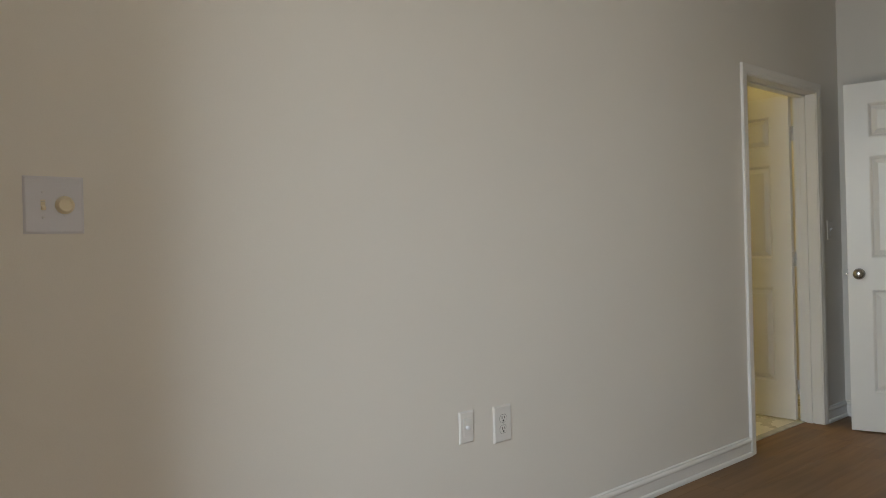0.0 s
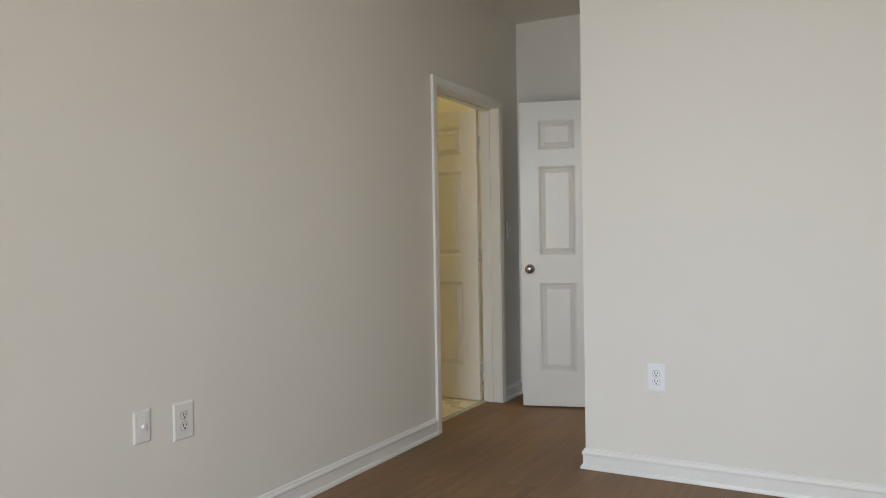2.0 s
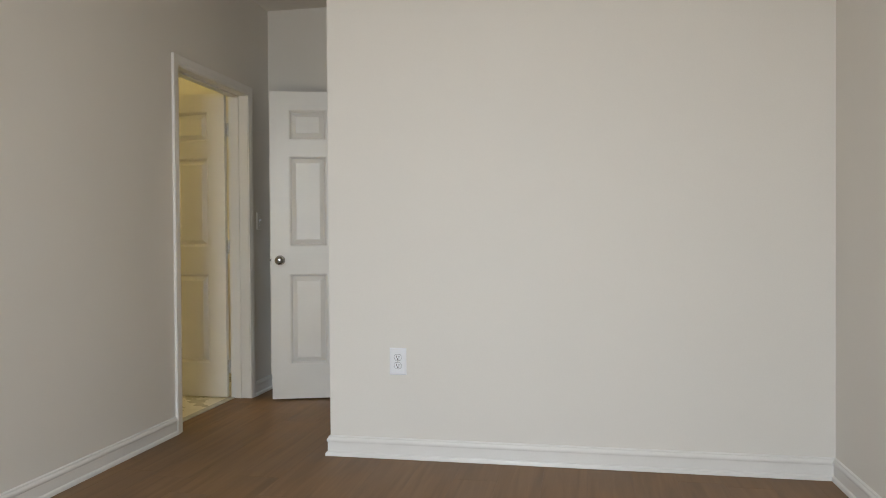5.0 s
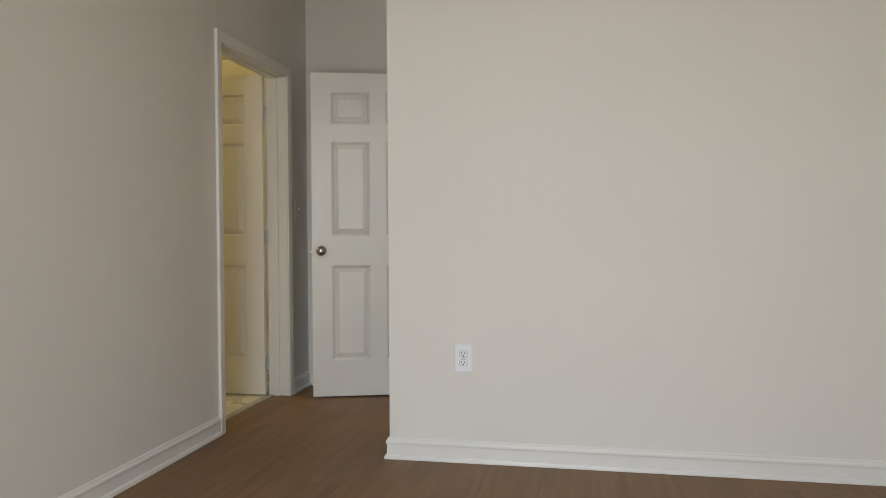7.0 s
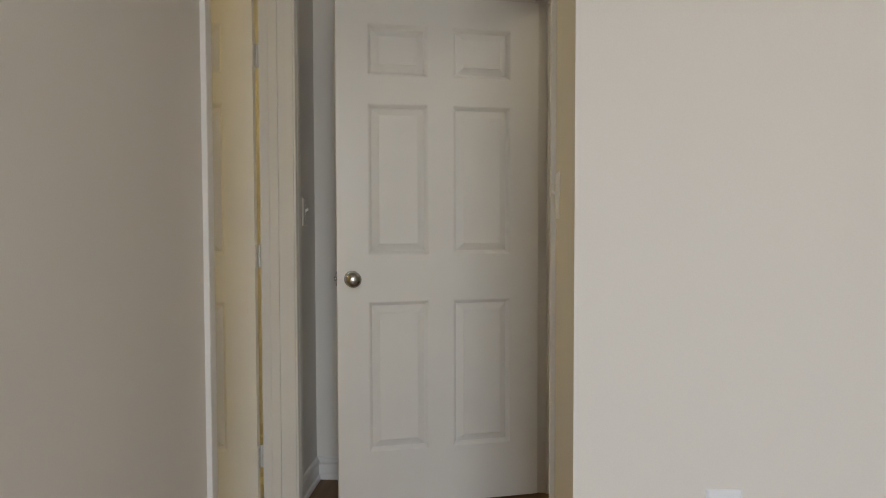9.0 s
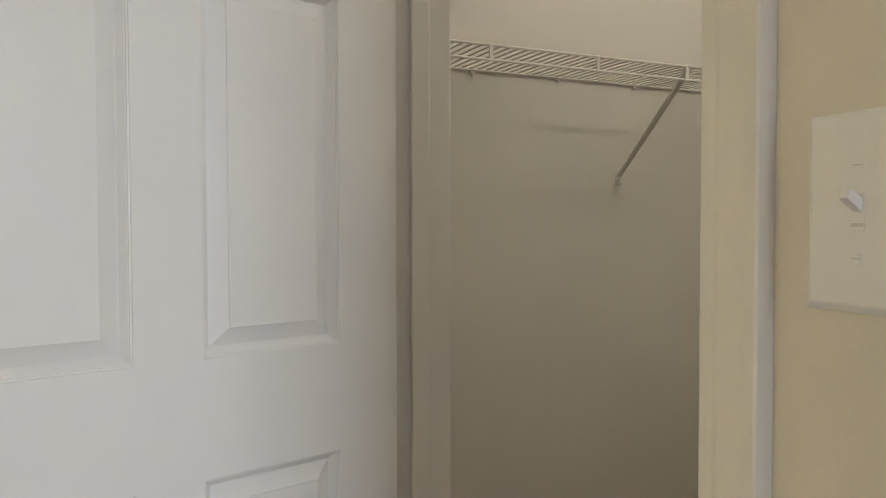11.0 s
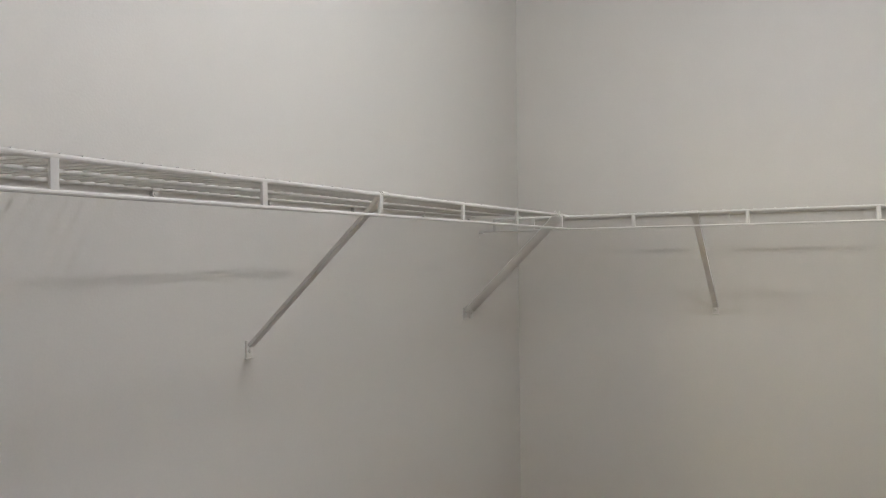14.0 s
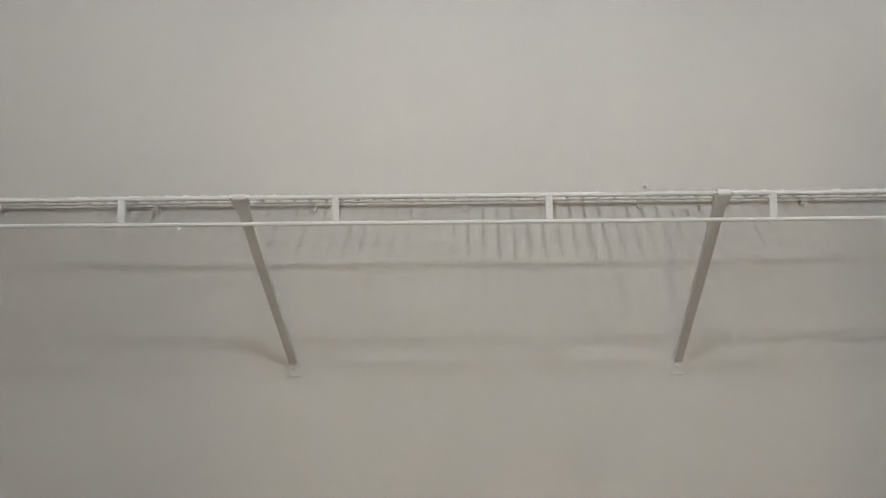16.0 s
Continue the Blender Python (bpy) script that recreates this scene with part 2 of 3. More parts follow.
structure("ceiling", box(bmesh.new(), -TW, EAST + T, SOUTH - T, BACK + T, CEIL, CEIL + 0.12), CEILING, "off-white painted flat ceiling", "ceiling")
structure("ceiling_closet", box(bmesh.new(), IN, EAST, NORTH + 0.12, BACK, CLOSET_CEIL, CLOSET_CEIL + 0.03), CEILING, "off-white painted closet ceiling", "ceiling")
structure("ceiling_bathroom", box(bmesh.new(), BX, -TW, BY0, BY1, BATH_CEIL, BATH_CEIL + 0.03), CEILING, "off-white painted bathroom ceiling", "ceiling")
bm = bmesh.new()
box(bm, BX - T, -TW, BY0 - T, BY1 + T, CEIL, CEIL + 0.12)
box(bm, 0, SIDE, NICHE + T, BY1 + T, CEIL - 0.02, CEIL - 0.004)
structure("roof_slab", bm, CEILING, "plain slab over the bathroom", "ceiling")

TRANS = -0.105     # where the wooden floor ends in the bathroom doorway
bm = bmesh.new()
box(bm, TRANS, EAST, SOUTH, NORTH + 0.12, -0.12, -0.010)
box(bm, TRANS, IN, NORTH + 0.12, BACK, -0.12, -0.010)
floor = structure("floor", bm, UNDER, "brown oak laminate plank floor", "floor")
bm = bmesh.new()
box(bm, BX, TRANS, BY0, BY1, -0.12, -0.004)
bath_floor = structure("floor_bathroom", bm, GROUT, "cream square tile bathroom floor with grey grout", "floor")
bm = bmesh.new()
box(bm, -0.150, TRANS, 0.033, 0.878, -0.004, 0.006, 0.003)
structure("threshold", bm, MARBLE, "grey stone threshold strip in the bathroom doorway", "threshold")
structure("floor_closet", box(bmesh.new(), IN, EAST, NORTH + 0.12, BACK, -0.12, 0.004), CARPET, "plain beige closet floor", "floor")
structure("ground", box(bmesh.new(), -300, 300, -300, 300, -0.6, -0.35), GROUND, "plain green ground outside the window", "ground")

# window behind the start of the walk
win = tagged(new("window_1"), "white framed bedroom window letting in daylight", "window", kind="structure")
f = 0.05
bm = bmesh.new()
for a, b, c, d in ((WIN[0], WIN[0] + f, WIN[2], WIN[3]), (WIN[1] - f, WIN[1], WIN[2], WIN[3]), (WIN[0] + f, WIN[1] - f, WIN[2], WIN[2] + f), (WIN[0] + f, WIN[1] - f, WIN[3] - f, WIN[3])):
    box(bm, a, b, SOUTH - T + 0.01, SOUTH - 0.05, c, d, 0.004)
part("window_frame", bm, TRIM, win)
part("window_sill", box(bmesh.new(), WIN[0] - 0.04, WIN[1] + 0.04, SOUTH - 0.0, SOUTH + 0.05, WIN[2] - 0.025, WIN[2], 0.005), TRIM, win)

# ------------------------------------------------------------------ baseboards
BASE = [(0.0, 0.0), (0.021, 0.0), (0.021, 0.010), (0.018, 0.017), (0.011, 0.021), (0.011, 0.066), (0.0145, 0.070), (0.0155, 0.077), (0.0130, 0.084), (0.0085, 0.088), (0.0075, 0.094), (0.0, 0.098)]
BASE = [(o, u + 0.001) for o, u in BASE]
runs = {
    "baseboard_west": [(0, SOUTH), (0, -3.93), (0.73, -3.93), (0.73, -3.81), (0, -3.81), (0, -0.032)],
    "baseboard_alcove_west": [(0, 0.943), (0, NICHE), (SIDE, NICHE), (SIDE, 1.180)],
    "baseboard_closet_wall": [(SIDE, 0.223), (SIDE, NORTH), (EAST, NORTH), (EAST, SOUTH)],
    "baseboard_south": [(EAST - 0.027, SOUTH), (0.027, SOUTH)],
}
for name, path in runs.items():
    structure(name, moulding(bmesh.new(), BASE, path), TRIM, "white painted baseboard with a rounded shoe", "baseboard", smooth=True)

# ------------------------------------------------------------------ door frames
CASING = [(0.0, 0.0), (0.0, 0.008), (0.004, 0.0105), (0.016, 0.011), (0.022, 0.0135), (0.046, 0.0155), (0.054, 0.0155), (0.056, 0.014), (0.056, 0.0)]


def casing_leg(bm, corner, along, out, z0, z1, mitre, section):
    """An upright casing board: from its inner edge at corner, widening along, proud along out; its head is mitred up by mitre."""
    lo = [bm.verts.new(Vector((*corner, z0)) + along * w + out * d) for w, d in section]
    hi = [bm.verts.new(Vector((*corner, z1 + mitre * w)) + along * w + out * d) for w, d in section]
    n = len(section)
    for k in range(n):
        bm.faces.new((lo[k], lo[(k + 1) % n], hi[(k + 1) % n], hi[k]))
    bm.faces.new(lo)
    bm.faces.new(hi)


def casing_head(bm, c0, c1, along, out, z, section):
    """The board over the opening, from c0 to c1 (inner edges), mitred at both ends."""
    a = [bm.verts.new(Vector((*c0, z + w)) - along * w + out * d) for w, d in section]
    b = [bm.verts.new(Vector((*c1, z + w)) + along * w + out * d) for w, d in section]
    n = len(section)
    for k in range(n):
        bm.faces.new((a[k], a[(k + 1) % n], b[(k + 1) % n], b[k]))
    bm.faces.new(a)
    bm.faces.new(b)


def door_frame(name, x0, x1, y0, y1, top, rough, sides, stop, section, label):
    """Jambs, stops and casings of a doorway through a wall from x0 to x1; y0, y1, top: the clear opening; sides: wall faces that carry casing."""
    root = tagged(new(name), label, "door frame", kind="structure")
    a, b = x0 - 0.002, x1 + 0.002
    part("jamb", box(bmesh.new(), a, b, rough[0], y0, 0, top, 0.003), TRIM, root)
    part("jamb", box(bmesh.new(), a, b, y1, rough[1], 0, top, 0.003), TRIM, root)
    part("head_jamb", box(bmesh.new(), a, b, rough[0], rough[1], top, rough[2], 0.002), TRIM, root)
    s0, s1 = stop
    part("stop", box(bmesh.new(), s0, s1, y0, y0 + 0.011, 0, top - 0.011, 0.0035), TRIM, root)
    part("stop", box(bmesh.new(), s0, s1, y1 - 0.011, y1, 0, top - 0.011, 0.0035), TRIM, root)
    part("stop", box(bmesh.new(), s0, s1, y0, y1, top - 0.011, top, 0.0015), TRIM, root)
    r = 0.004
    for x, out in sides:
        o = Vector((out, 0, 0))
        bm = bmesh.new()
        casing_leg(bm, (x, y0 - r), Vector((0, -1, 0)), o, 0, top + r, 1, section)
        part("casing", bm, TRIM, root)
        bm = bmesh.new()
        casing_leg(bm, (x, y1 + r), Vector((0, 1, 0)), o, 0, top + r, 1, section)
        part("casing", bm, TRIM, root)
        bm = bmesh.new()
        casing_head(bm, (x, y0 - r), (x, y1 + r), Vector((0, 1, 0)), o, top + r, section)
        part("head_casing", bm, TRIM, root)
    return root


door_frame("door_frame_1", -TW, 0, 0.031, 0.880, 2.016, BATH, ((0.0, 1),), (-0.095, -0.057), CASING, "white painted bathroom door frame with moulded casing")
door_frame("door_frame_2", SIDE, IN, 0.296, 1.107, 2.042, CLO, ((SIDE, -1),), (1.003, 1.041), [(w * 1.2, d * 1.12) for w, d in CASING], "white painted closet door frame with moulded casing")

# ------------------------------------------------------------------ six-panel doors
DW, DH, DT = 0.822, 2.018, 0.035
COLS = ((0.122, 0.362), (0.462, 0.702))
ROWS = ((0.227, 0.820), (1.004, 1.592), (1.702, 1.898))
RINGS = ((0.0, 0.0), (0.0008, 0.0025), (0.0030, 0.0030), (0.0040, 0.0050), (0.0055, 0.0056), (0.0145, 0.0158), (0.0160, 0.0163), (0.0430, 0.0036), (0.0437, 0.0012))


def door_slab(bm):
    """Stiles and rails with open panel fields: x along the width, y through the thickness, z up."""
    xs = sorted({0.0, DW, *(v for c in COLS for v in c)})
    zs = sorted({0.0, DH, *(v for r in ROWS for v in r)})
    for y in (0.0, DT):
        for xa, xb in zip(xs, xs[1:]):
            for za, zb in zip(zs, zs[1:]):
                if (xa, xb) in COLS and (za, zb) in ROWS:
                    continue
                bm.faces.new([bm.verts.new(c) for c in ((xa, y, za), (xb, y, za), (xb, y, zb), (xa, y, zb))])
    for a, b in (((0, 0), (0, DH)), ((0, DH), (DW, DH)), ((DW, DH), (DW, 0)), ((DW, 0), (0, 0))):
        bm.faces.new([bm.verts.new(c) for c in ((a[0], 0, a[1]), (b[0], 0, b[1]), (b[0], DT, b[1]), (a[0], DT, a[1]))])
    bmesh.ops.remove_doubles(bm, verts=bm.verts, dist=1e-5)
    rim = [e for e in bm.edges if len(e.link_faces) == 2 and e.calc_face_angle(0) > 1]
    bmesh.ops.bevel(bm, geom=rim, offset=0.0015, segments=2, affect="EDGES", profile=0.5)
    return bm


def door_panel(bm, c, r):
    """A moulded raised panel, both faces."""
    for y, s in ((0.0, 1), (DT, -1)):
        rings = []
        for inset, deep in RINGS:
            rings.append([bm.verts.new((x, y + s * deep, z)) for x, z in ((c[0] + inset, r[0] + inset), (c[1] - inset, r[0] + inset), (c[1] - inset, r[1] - inset), (c[0] + inset, r[1] - inset))])
        for a, b in zip(rings, rings[1:]):
            for k in range(4):
                bm.faces.new((a[k], a[(k + 1) % 4], b[(k + 1) % 4], b[k]))
        bm.faces.new(rings[-1])
    return bm


KNOB = [(0.0, 0.0), (0.031, 0.0), (0.032, 0.003), (0.030, 0.008), (0.016, 0.011), (0.0125, 0.016), (0.0125, 0.024), (0.020, 0.028), (0.0275, 0.034), (0.0312, 0.043), (0.0302, 0.052), (0.0245, 0.060), (0.0125, 0.0650), (0.0, 0.0662)]


def six_panel_door(name, m, label):
    """x = 0 is the latch edge, x = DW the hinge edge; the face y = 0 looks to the walker."""
    door = thing(name, m, label, "door", "interior doors")
    part("slab", door_slab(bmesh.new()), DOORPAINT, door)
    for c in COLS:
        for r in ROWS:
            part("panel", door_panel(bmesh.new(), c, r), DOORPAINT, door)
    for y, turn in ((0.0, 90), (DT, -90)):
        part("knob", lathe(bmesh.new(), KNOB, pose(0.058, y, 0.913, turn, 0, 0)), NICKEL, door, "round satin nickel knob", smooth=True)
    part("latch_plate", box(bmesh.new(), -0.002, 0.001, 0.005, 0.030, 0.885, 0.942, 0.0008), NICKEL, door, "satin nickel latch plate")
    bm = bmesh.new()
    box(bm, -0.012, -0.0015, 0.010, 0.024, 0.906, 0.921, 0.003)
    part("latch_bolt", bm, NICKEL, door)
    for z in (0.20, 1.0, 1.78):
        hinge = part("hinge", rod(bmesh.new(), (DW + 0.006, DT + 0.004, z - 0.045), (DW + 0.006, DT + 0.004, z + 0.045), 0.006, 12), STEEL, door, "grey painted-over hinge")
        part("hinge_leaf", box(bmesh.new(), DW - 0.0005, DW + 0.0025, 0.006, DT, z - 0.044, z + 0.044, 0.001), STEEL, hinge)
    return door


# closet door, open across the alcove
ang = 17.0
u = Vector((math.cos(radians(ang)), math.sin(radians(ang)), 0))
latch = Vector((0.180, 0.838, 0.010))
six_panel_door("door", Matrix.Translation(latch) @ pose(0, 0, 0, 0, 0, ang), "white six-panel closet door standing open across the alcove")
# bathroom door, open into the bathroom: hinge edge by the far jamb, face to the bedroom side
six_panel_door("door", pose(-0.145 - DW, 0.842, 0.012, 0, 0, 0.0), "white six-panel bathroom door standing open inwards under yellow light")

# ------------------------------------------------------------------ wall plates: local x across, y up, z out of the wall
ON_WEST = Matrix(((0, 0, 1, 0), (1, 0, 0, 0), (0, 1, 0, 0), (0, 0, 0, 1)))
ON_NORTH = Matrix(((1, 0, 0, 0), (0, 0, -1, 0), (0, 1, 0, 0), (0, 0, 0, 1)))
ON_CLOSET = Matrix(((0, 0, -1, 0), (-1, 0, 0, 0), (0, 1, 0, 0), (0, 0, 0, 1)))


def plate(bm, w, h, deep=0.006, slope=0.005):
    """A cover plate with sloped edges."""
    a = [bm.verts.new((sx * w / 2, sy * h / 2, 0)) for sx, sy in ((-1, -1), (1, -1), (1, 1), (-1, 1))]
    b = [bm.verts.new((sx * w / 2, sy * h / 2, 0.002)) for sx, sy in ((-1, -1), (1, -1), (1, 1), (-1, 1))]
    c = [bm.verts.new((sx * (w / 2 - slope), sy * (h / 2 - slope), deep)) for sx, sy in ((-1, -1), (1, -1), (1, 1), (-1, 1))]
    for p, q in ((a, b), (b, c)):
        for k in range(4):
            bm.faces.new((p[k], p[(k + 1) % 4], q[(k + 1) % 4], q[k]))
    bm.faces.new(c)
    bm.faces.new(a)
    bmesh.ops.bevel(bm, geom=[e for e in bm.edges if all(v.co.z > 0.004 for v in e.verts)], offset=0.0012, segments=2, affect="EDGES", profile=0.5)
    return bm


def screw(parent, x, y, z, mat):
    s = part("screw", lathe(bmesh.new(), [(0.0036, 0.0), (0.0034, 0.0009), (0.002, 0.0015), (0.0, 0.0016)], pose(x, y, z), 14), mat, parent, smooth=True)
    part("screw_slot", box(bmesh.new(), x - 0.0028, x + 0.0028, y - 0.0005, y + 0.0005, z + 0.0011, z + 0.0018), STEEL, s)


def outlet(m, w, h, label, mat):
    root = thing("wall_outlet", m, label, "outlet", "wall outlets")
    part("cover_plate", plate(bmesh.new(), w, h), mat, root)
    for cy in (0.0195, -0.0195):
        bm = bmesh.new()
        pts = []
        for k in range(40):
            t = 2 * math.pi * k / 40
            pts.append((0.0172 * math.cos(t), max(-0.0142, min(0.0142, 0.0172 * math.sin(t)))))
        lo = [bm.verts.new((x, cy + y, 0.0055)) for x, y in pts]
        hi = [bm.verts.new((x * 0.97, cy + y * 0.97, 0.0078)) for x, y in pts]
        for k in range(40):
            bm.faces.new((lo[k], lo[(k + 1) % 40], hi[(k + 1) % 40], hi[k]))
        bm.faces.new(hi)
        bmesh.ops.remove_doubles(bm, verts=bm.verts, dist=1e-6)
        socket = part("socket", bm, mat, root)
        part("slot", box(bmesh.new(), -0.0080, -0.0048, cy - 0.0010, cy + 0.0090, 0.0070, 0.0082), DARK, socket)
        part("slot", box(bmesh.new(), 0.0048, 0.0080, cy - 0.0002, cy + 0.0082, 0.0070, 0.0082), DARK, socket)
        part("ground_hole", rod(bmesh.new(), (0, cy - 0.0075, 0.0070), (0, cy - 0.0075, 0.0082), 0.0036, 14), DARK, socket)
        bm = bmesh.new()
        lo = [bm.verts.new((x * 1.065, cy + y * 1.065, 0.0064)) for x, y in pts]
        hi = [bm.verts.new((x * 1.0, cy + y * 1.0, 0.0064)) for x, y in pts]
        for k in range(40):
            if (lo[k].co - lo[(k + 1) % 40].co).length > 1e-6:
                bm.faces.new((lo[k], lo[(k + 1) % 40], hi[(k + 1) % 40], hi[k]))
        part("socket_gap", bm, DARK, socket)
    screw(root, 0, 0, 0.006, STEEL)
    return root


def toggle(parent, x, up, mat, half=0.0036, reach=0.017):
    part("toggle_collar", box(bmesh.new(), x - 0.005, x + 0.005, -0.012, 0.012, 0.0055, 0.0068, 0.0006), mat, parent)
    bm = bmesh.new()
    box(bm, x - half, x + half, -0.0042, 0.0042, 0.0, reach, 0.0016)
    bmesh.ops.transform(bm, matrix=Matrix.Translation((0, 0.003 * up, 0.004)) @ pose(0, 0, 0, -32 * up, 0, 0), verts=bm.verts)
    part("toggle", bm, mat, parent, "white plastic toggle" if mat == PLASTIC else "ivory toggle", smooth=True)
    part("toggle_slot", box(bmesh.new(), x - 0.0042, x + 0.0042, -0.0085 * up - 0.0012, -0.0085 * up + 0.0012, 0.0064, 0.0072), STEEL, parent)


def light_switch(m, w, h, up, label, mat):
    root = thing("light_switch", m, label, "light switch", "light switches")
    part("cover_plate", plate(bmesh.new(), w, h), mat, root)
    toggle(root, 0, up, PLASTIC)
    for y in (0.030, -0.030):
        screw(root, 0, y, 0.006, PLASTIC)
    return root


def at_west(y, z):
    return Matrix.Translation((0.0, y, z)) @ ON_WEST


outlet(at_west(-1.860, 0.489), 0.091, 0.134, "white duplex outlet with an oversized plate on the bedroom wall", OFFWHITE)
outlet(Matrix.Translation((1.309, NORTH, 0.469)) @ ON_NORTH, 0.082, 0.130, "white duplex outlet low on the bright bedroom wall", PLASTIC)
light_switch(Matrix.Translation((SIDE, 0.153, 1.222)) @ ON_CLOSET, 0.081, 0.131, 1, "white single toggle switch beside the closet doorway, switched on", PLASTIC)
light_switch(at_west(1.045, 1.185), 0.072, 0.117, 1, "wall-coloured single toggle switch beside the bathroom doorway", PAINT)

# low plate with a pull knob insert
jack = thing("wall_jack", at_west(-2.037, 0.507), "white low wall plate with a rectangular insert and knob", "wall plate")
part("cover_plate", plate(bmesh.new(), 0.068, 0.112), OFFWHITE, jack)
part("insert", box(bmesh.new(), -0.0165, 0.0165, -0.033, 0.033, 0.005, 0.0075, 0.001), OFFWHITE, jack)
part("connector", lathe(bmesh.new(), [(0.0, 0.017), (0.0058, 0.0168), (0.0068, 0.0150), (0.0068, 0.0075)], pose(0, 0, 0), 18), PLASTIC, jack, "small round white connector", smooth=True)

# double plate with toggle and rotary dimmer
dim = thing("dimmer_switch", at_west(-3.326, 1.262), "pale grey double wall plate with ivory toggle and rotary dimmer", "dimmer")
part("cover_plate", plate(bmesh.new(), 0.130, 0.135), GREYPLATE, dim)
toggle(dim, -0.024, -1, IVORY, 0.0050, 0.013)
part("dimmer_knob", lathe(bmesh.new(), [(0.0215, 0.006), (0.0215, 0.0085), (0.0190, 0.0125), (0.0175, 0.0185), (0.0155, 0.0215), (0.0125, 0.0218), (0.0115, 0.0205), (0.0, 0.0205)], pose(0.0225, 0, 0), 40), IVORY, dim, "round ivory dimmer knob", smooth=True)
for y in (0.024, -0.024):
    screw(dim, 0.0225, y, 0.006, GREYPLATE)
    screw(dim, -0.024, y * 1.25, 0.006, GREYPLATE)

# ------------------------------------------------------------------ wire shelves of the closet
Z = 1.6455         # height of the front rail
DEPTH = 0.309
LIP = 0.0365
BACK_RISE = 0.009  # the deck falls this much from wall to front rail
MID = 0.160        # distance of the middle rail from the wall


def deck_mesh():
    """One deck wire from wall to front rail, bent over both rails. Local: x out from the wall, y along the wall."""
    bm = bmesh.new()
    rod(bm, (0.004, 0, BACK_RISE + 0.0026), (DEPTH - 0.001, 0, 0.0030), 0.0025, 6)
    return finish(bm, "deck_wire", VINYL, True)


WIRE = deck_mesh()


def brace(shelf, y, lean, twist=0):
    """A diagonal strut from the hook on the front rail to its foot on the wall, 0.29 m below. lean: shift of the foot along the wall."""
    top, foot = Vector((DEPTH, y, 0.0)), Vector((0.009, y + lean, -0.276))
    way = (foot - top).normalized()
    side = Vector((0, 1, 0))
    nrm = way.cross(side).normalized()
    side = Matrix.Rotation(radians(twist), 3, way) @ nrm.cross(way)
    nrm = way.cross(side)
    bm = bmesh.new()
    section = [(-0.0100, 0.003), (-0.0105, -0.004), (-0.0090, -0.004), (-0.0085, 0.0015), (0.0085, 0.0015), (0.0090, -0.004), (0.0105, -0.004), (0.0100, 0.003)]
    rings = []
    length = (foot - top).length
    for d, w in ((-0.004, 1.3), (0.012, 1.1), (0.032, 0.78), (length * 0.5, 0.74), (length - 0.02, 0.70), (length + 0.004, 0.68)):
        rings.append([bm.verts.new(top + way * d + side * a * w + nrm * b) for a, b in section])
    for a, b in zip(rings, rings[1:]):
        for k in range(8):
            bm.faces.new((a[k], a[(k + 1) % 8], b[(k + 1) % 8], b[k]))
    bm.faces.new(rings[0])
    bm.faces.new(rings[-1])
    # hook over the rail
    rod(bm, (DEPTH, y - 0.009, 0.0005), (DEPTH, y + 0.009, 0.0005), 0.0052, 10)
    b = part("brace", bm, VINYL, shelf, "white diagonal support brace")
    bm = bmesh.new()
    box(bm, 0.0002, 0.0035, y + lean - 0.0095, y + lean + 0.0095, -0.302, -0.268, 0.0012)
    box(bm, 0.0002, 0.0055, y + lean - 0.0125, y + lean + 0.0125, -0.304, -0.3005, 0.0012)
    part("brace_foot", bm, VINYL, b)
    bm = lathe(bmesh.new(), [(0.0045, 0.0), (0.004, 0.0018), (0.002, 0.0028), (0.0, 0.003)], Matrix.Translation((0.0034, y + lean, -0.289)) @ pose(0, 0, 0, 0, 90, 0), 14)
    part("screw", bm, VINYL, b, smooth=True)


def wire_shelf(m, a, b, spacers, clips, label):
    """A ventilated shelf on a wall; local: x out from the wall, y along it from a to b, z up from the deck."""
    s = thing("wire_shelf", m, label, "wire shelf", "closet shelves")
    part("front_rail", rod(bmesh.new(), (DEPTH, a, 0), (DEPTH, b, 0), 0.0034, 10), VINYL, s, smooth=True)
    part("lip_rail", rod(bmesh.new(), (DEPTH + 0.001, a, -LIP), (DEPTH + 0.001, b, -LIP), 0.0030, 10), VINYL, s, smooth=True)
    part("middle_rail", rod(bmesh.new(), (MID, a, 0.5 * BACK_RISE - 0.001), (MID, b, 0.5 * BACK_RISE - 0.001), 0.0029, 10), VINYL, s, smooth=True)
    part("back_rail", rod(bmesh.new(), (0.007, a, BACK_RISE - 0.001), (0.007, b, BACK_RISE - 0.001), 0.0032, 10), VINYL, s, smooth=True)
    for y in spacers:
        bm = box(bmesh.new(), DEPTH - 0.002, DEPTH + 0.003, y - 0.0050, y + 0.0050, -LIP - 0.002, 0.002, 0.001)
        part("spacer", bm, VINYL, s)
    for y in clips:
        bm = bmesh.new()
        r = BACK_RISE
        box(bm, 0.0003, 0.0120, y - 0.0075, y + 0.0075, r - 0.0045, r + 0.0062, 0.0025)
        rod(bm, (0.0003, y, r - 0.0085), (0.0085, y, r - 0.0085), 0.0058, 14)
        c = part("wall_clip", bm, VINYL, s, smooth=True)
        part("clip_pin", rod(bmesh.new(), (0.0085, y, r - 0.0085), (0.0098, y, r - 0.0085), 0.0028, 10), VINYL, c)
    n = int((b - a - 0.02) / 0.0254)
    for k in range(n + 1):
        piece("deck_wire", WIRE, s, pose(0, a + 0.012 + k * 0.0254, 0))
    return s


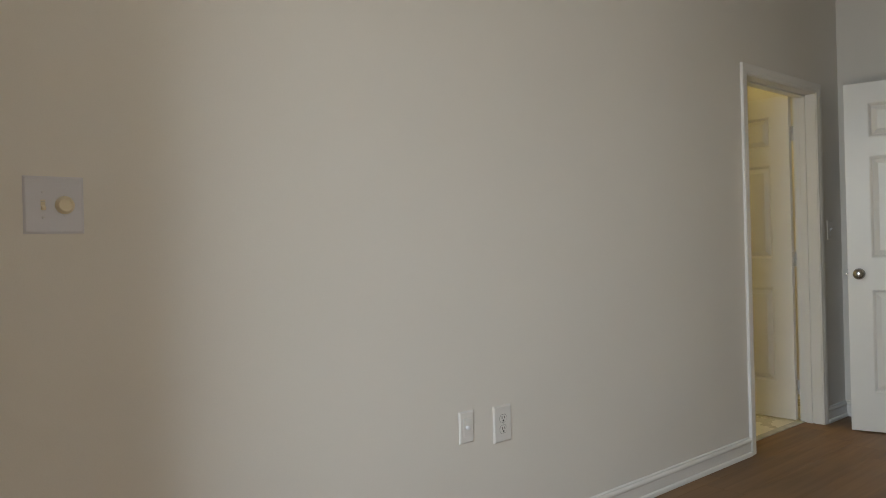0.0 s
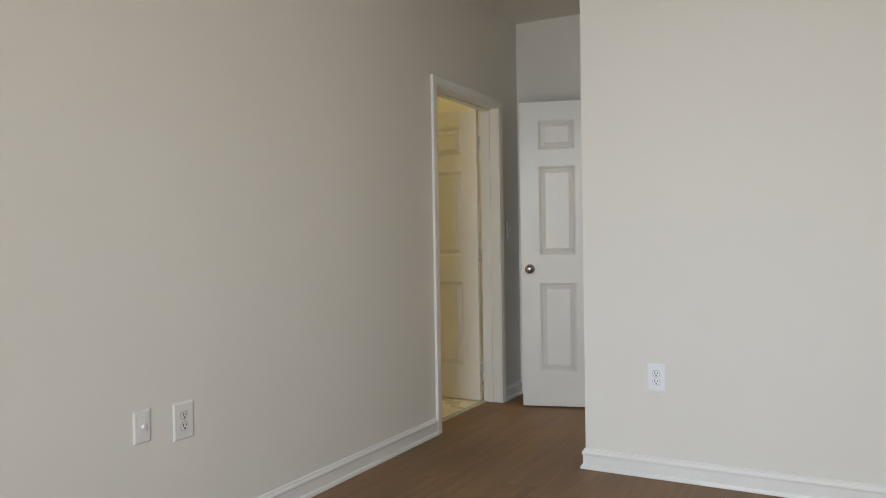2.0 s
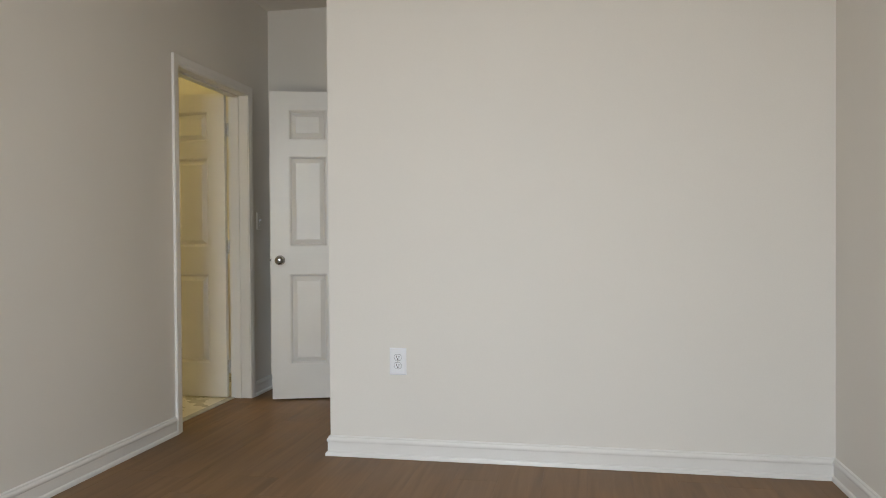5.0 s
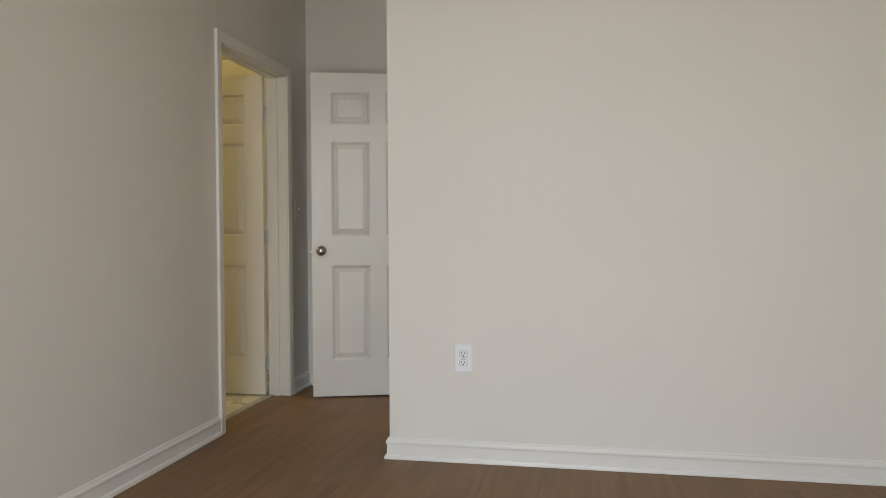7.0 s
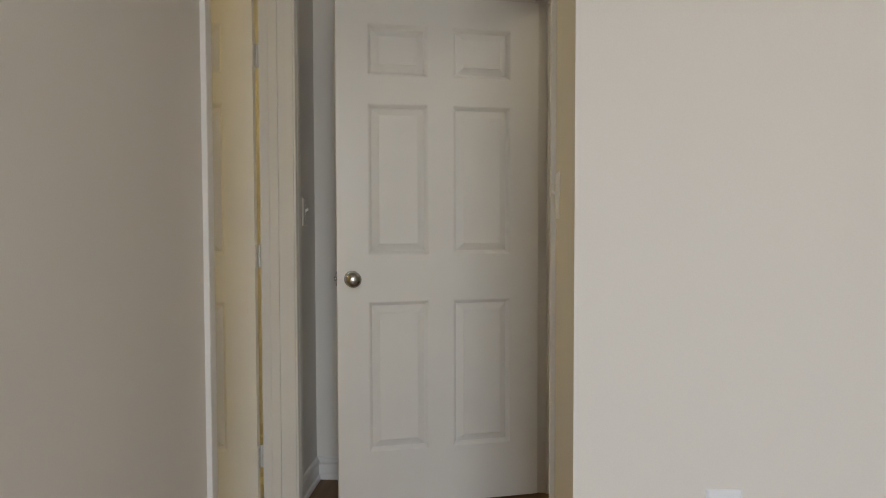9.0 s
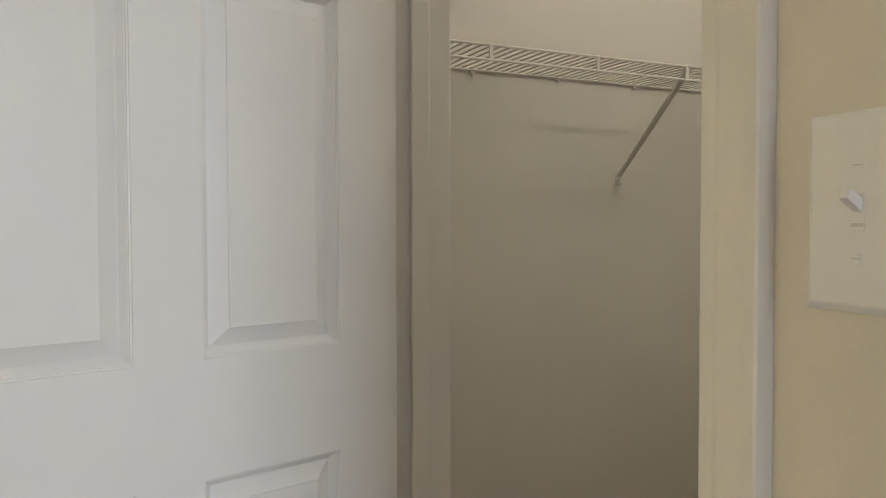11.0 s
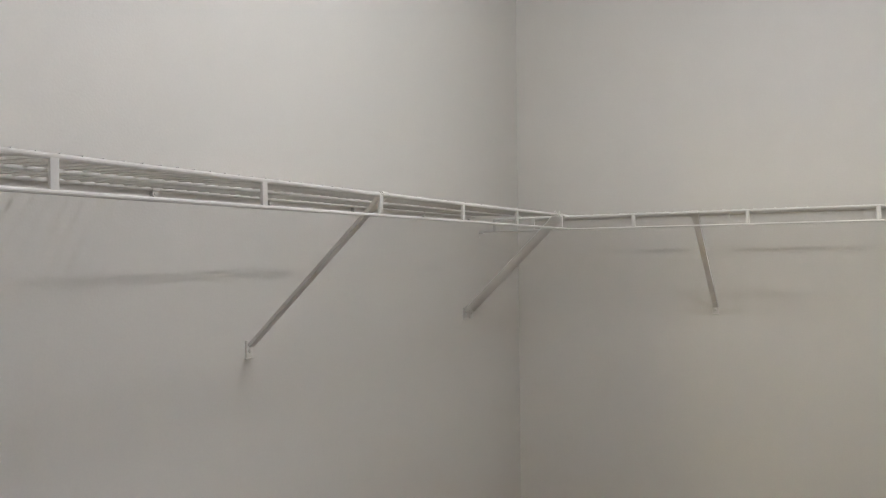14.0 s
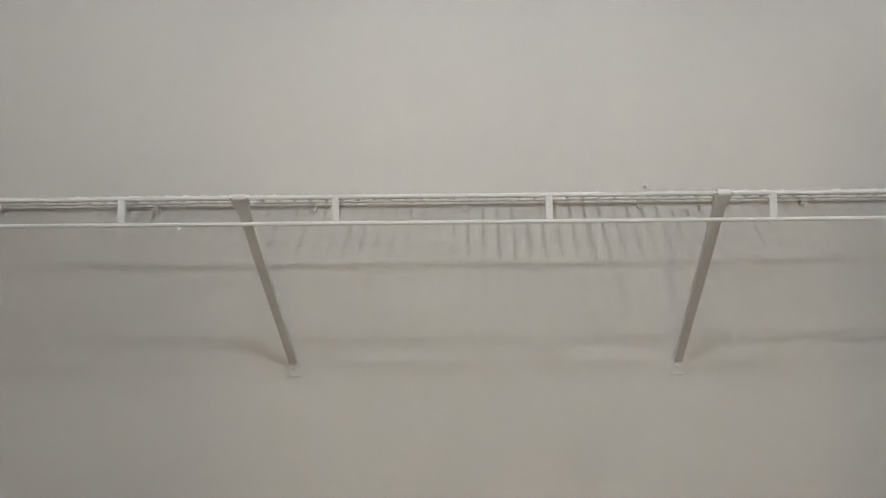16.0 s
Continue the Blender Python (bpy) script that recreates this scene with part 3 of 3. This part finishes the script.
# along the back wall: local x -> -y, local y -> x
ON_BACK = Matrix(((0, 1, 0, 0), (-1, 0, 0, BACK), (0, 0, 1, Z), (0, 0, 0, 1)))
ON_EAST = Matrix(((-1, 0, 0, EAST), (0, 1, 0, 0), (0, 0, 1, Z), (0, 0, 0, 1)))
left = wire_shelf(ON_BACK, IN + 0.004, 2.889, (1.319, 1.626, 1.915, 2.226, 2.512, 2.832), (1.41, 1.694, 1.975, 2.259, 2.584, 2.857), "white vinyl-coated wire shelf along the closet back wall")
brace(left, 1.927, -0.010)
brace(left, 2.800, 0.028, 62)
brace(left, 2.835, 0.036, 62)
left.matrix_basis = Matrix.Translation((2.0, 0, 0.002)) @ pose(0, 0, 0, 0, 0.30, 0) @ Matrix.Translation((-2.0, 0, 0)) @ ON_BACK
right = wire_shelf(ON_EAST, NORTH + 0.124, 1.672, (0.025, 0.330, 0.638, 0.935, 1.236, 1.540, 1.668), (0.146, 0.437, 0.750, 1.025, 1.312, 1.600), "white vinyl-coated wire shelf along the closet side wall")
brace(right, 1.070, -0.005)
brace(right, 0.398, -0.026)
# end bracket on the back wall that carries the side shelf
bm = bmesh.new()
rod(bm, (DEPTH, 1.670, -LIP), (DEPTH, BACK - 0.004, -LIP), 0.0030, 10)
rod(bm, (DEPTH, 1.670, -LIP), (DEPTH, 1.670, 0.0), 0.0030, 10)
box(bm, DEPTH - 0.011, DEPTH + 0.011, BACK - 0.005, BACK - 0.0005, -LIP - 0.024, -LIP + 0.010, 0.0018)
box(bm, DEPTH - 0.008, DEPTH + 0.008, BACK - 0.024, BACK - 0.004, -LIP - 0.007, -LIP - 0.002, 0.0018)
rod(bm, (DEPTH, BACK - 0.004, -LIP - 0.016), (DEPTH, BACK - 0.009, -LIP - 0.016), 0.0045, 12)
part("end_bracket", bm, VINYL, right, "white end bracket fixed to the back wall")
right.matrix_basis = Matrix.Translation((0, 1.43, -0.003)) @ pose(0, 0, 0, -0.32, 0, 0) @ Matrix.Translation((0, -1.43, 0)) @ ON_EAST

nail = thing("wall_anchor", Matrix.Translation((EAST, 0.436, 1.684)), "small plastic wall anchor above the wire shelf", "wall anchor")
part("anchor_head", lathe(bmesh.new(), [(0.005, 0.0), (0.005, 0.003), (0.003, 0.004), (0.003, 0.012), (0.0, 0.0125)], pose(0, 0, 0, 0, -90, 0), 12), VINYL, nail)

# ------------------------------------------------------------------ lamps
lamp = thing("ceiling_lamp", Matrix.Translation((1.985, 0.745, CLOSET_CEIL)), "bare warm bulb in a white closet lampholder", "lamp")
part("lampholder", lathe(bmesh.new(), [(0.0, 0.0), (0.055, 0.0), (0.055, -0.015), (0.035, -0.035), (0.022, -0.040), (0.022, -0.075), (0.0, -0.075)], pose(0, 0, 0), 24), PLASTIC, lamp, smooth=True)
part("bulb", lathe(bmesh.new(), [(0.0, -0.180), (0.022, -0.176), (0.041, -0.157), (0.048, -0.131), (0.041, -0.106), (0.024, -0.088), (0.014, -0.076), (0.0, -0.076)], pose(0, 0, 0), 20), GLASS, lamp, "lit warm glass bulb", smooth=True).visible_shadow = False

van = thing("vanity_lamp", Matrix.Translation((BX, 0.60, 2.05)), "bathroom wall lamp with one lit glass globe", "lamp")
part("arm", rod(bmesh.new(), (0.010, 0, 0), (0.18, 0, 0), 0.009, 12), NICKEL, van, smooth=True)
part("backplate", lathe(bmesh.new(), [(0.0, 0.012), (0.050, 0.010), (0.055, 0.0), (0.0, 0.0)], pose(0, 0, 0, 0, 90, 0)), NICKEL, van, smooth=True)
g = bmesh.new()
bmesh.ops.create_icosphere(g, subdivisions=3, radius=0.075, matrix=Matrix.Translation((0.24, 0, 0)))
part("globe", g, GLASS, van, "lit glass globe", smooth=True).visible_shadow = False

# ------------------------------------------------------------------ floor pieces
PW, PL = 0.192, 1.22


def slab_piece(name, w, l, h, mat):
    bm = box(bmesh.new(), 0, w, 0, l, -h, 0)
    top = [e for e in bm.edges if all(v.co.z > -1e-6 for v in e.verts)]
    bmesh.ops.bevel(bm, geom=top, offset=0.0004, segments=1, affect="EDGES")
    return finish(bm, name, mat)


rng = random.Random(5)
made = {}
x = TRANS
while x < EAST - 0.01:
    w = min(PW, EAST - x)
    offset = rng.random() * PL
    y = SOUTH - offset
    while y < BACK:
        a, b = max(y, SOUTH), min(y + PL, BACK)
        if b - a > 0.02:
            key = (round(w, 3), round(b - a, 3))
            if key not in made:
                made[key] = slab_piece("plank", w - 0.0003, b - a - 0.0003, 0.0095, WOOD)
            piece("plank", made[key], floor, pose(x, a, 0))
        y += PL
    x += PW

TS = 0.305
tile_mesh = slab_piece("tile", TS - 0.004, TS - 0.004, 0.006, TILE)
nx, ny = int((-0.152 - BX) / TS) + 1, int((BY1 - BY0) / TS) + 1
for i in range(nx):
    for j in range(ny):
        xa, ya = -0.152 - (i + 1) * TS, BY0 + 0.05 + j * TS
        if i < nx - 1 and ya + TS <= BY1:
            piece("tile", tile_mesh, bath_floor, pose(xa + 0.002, ya + 0.002, 0.002))
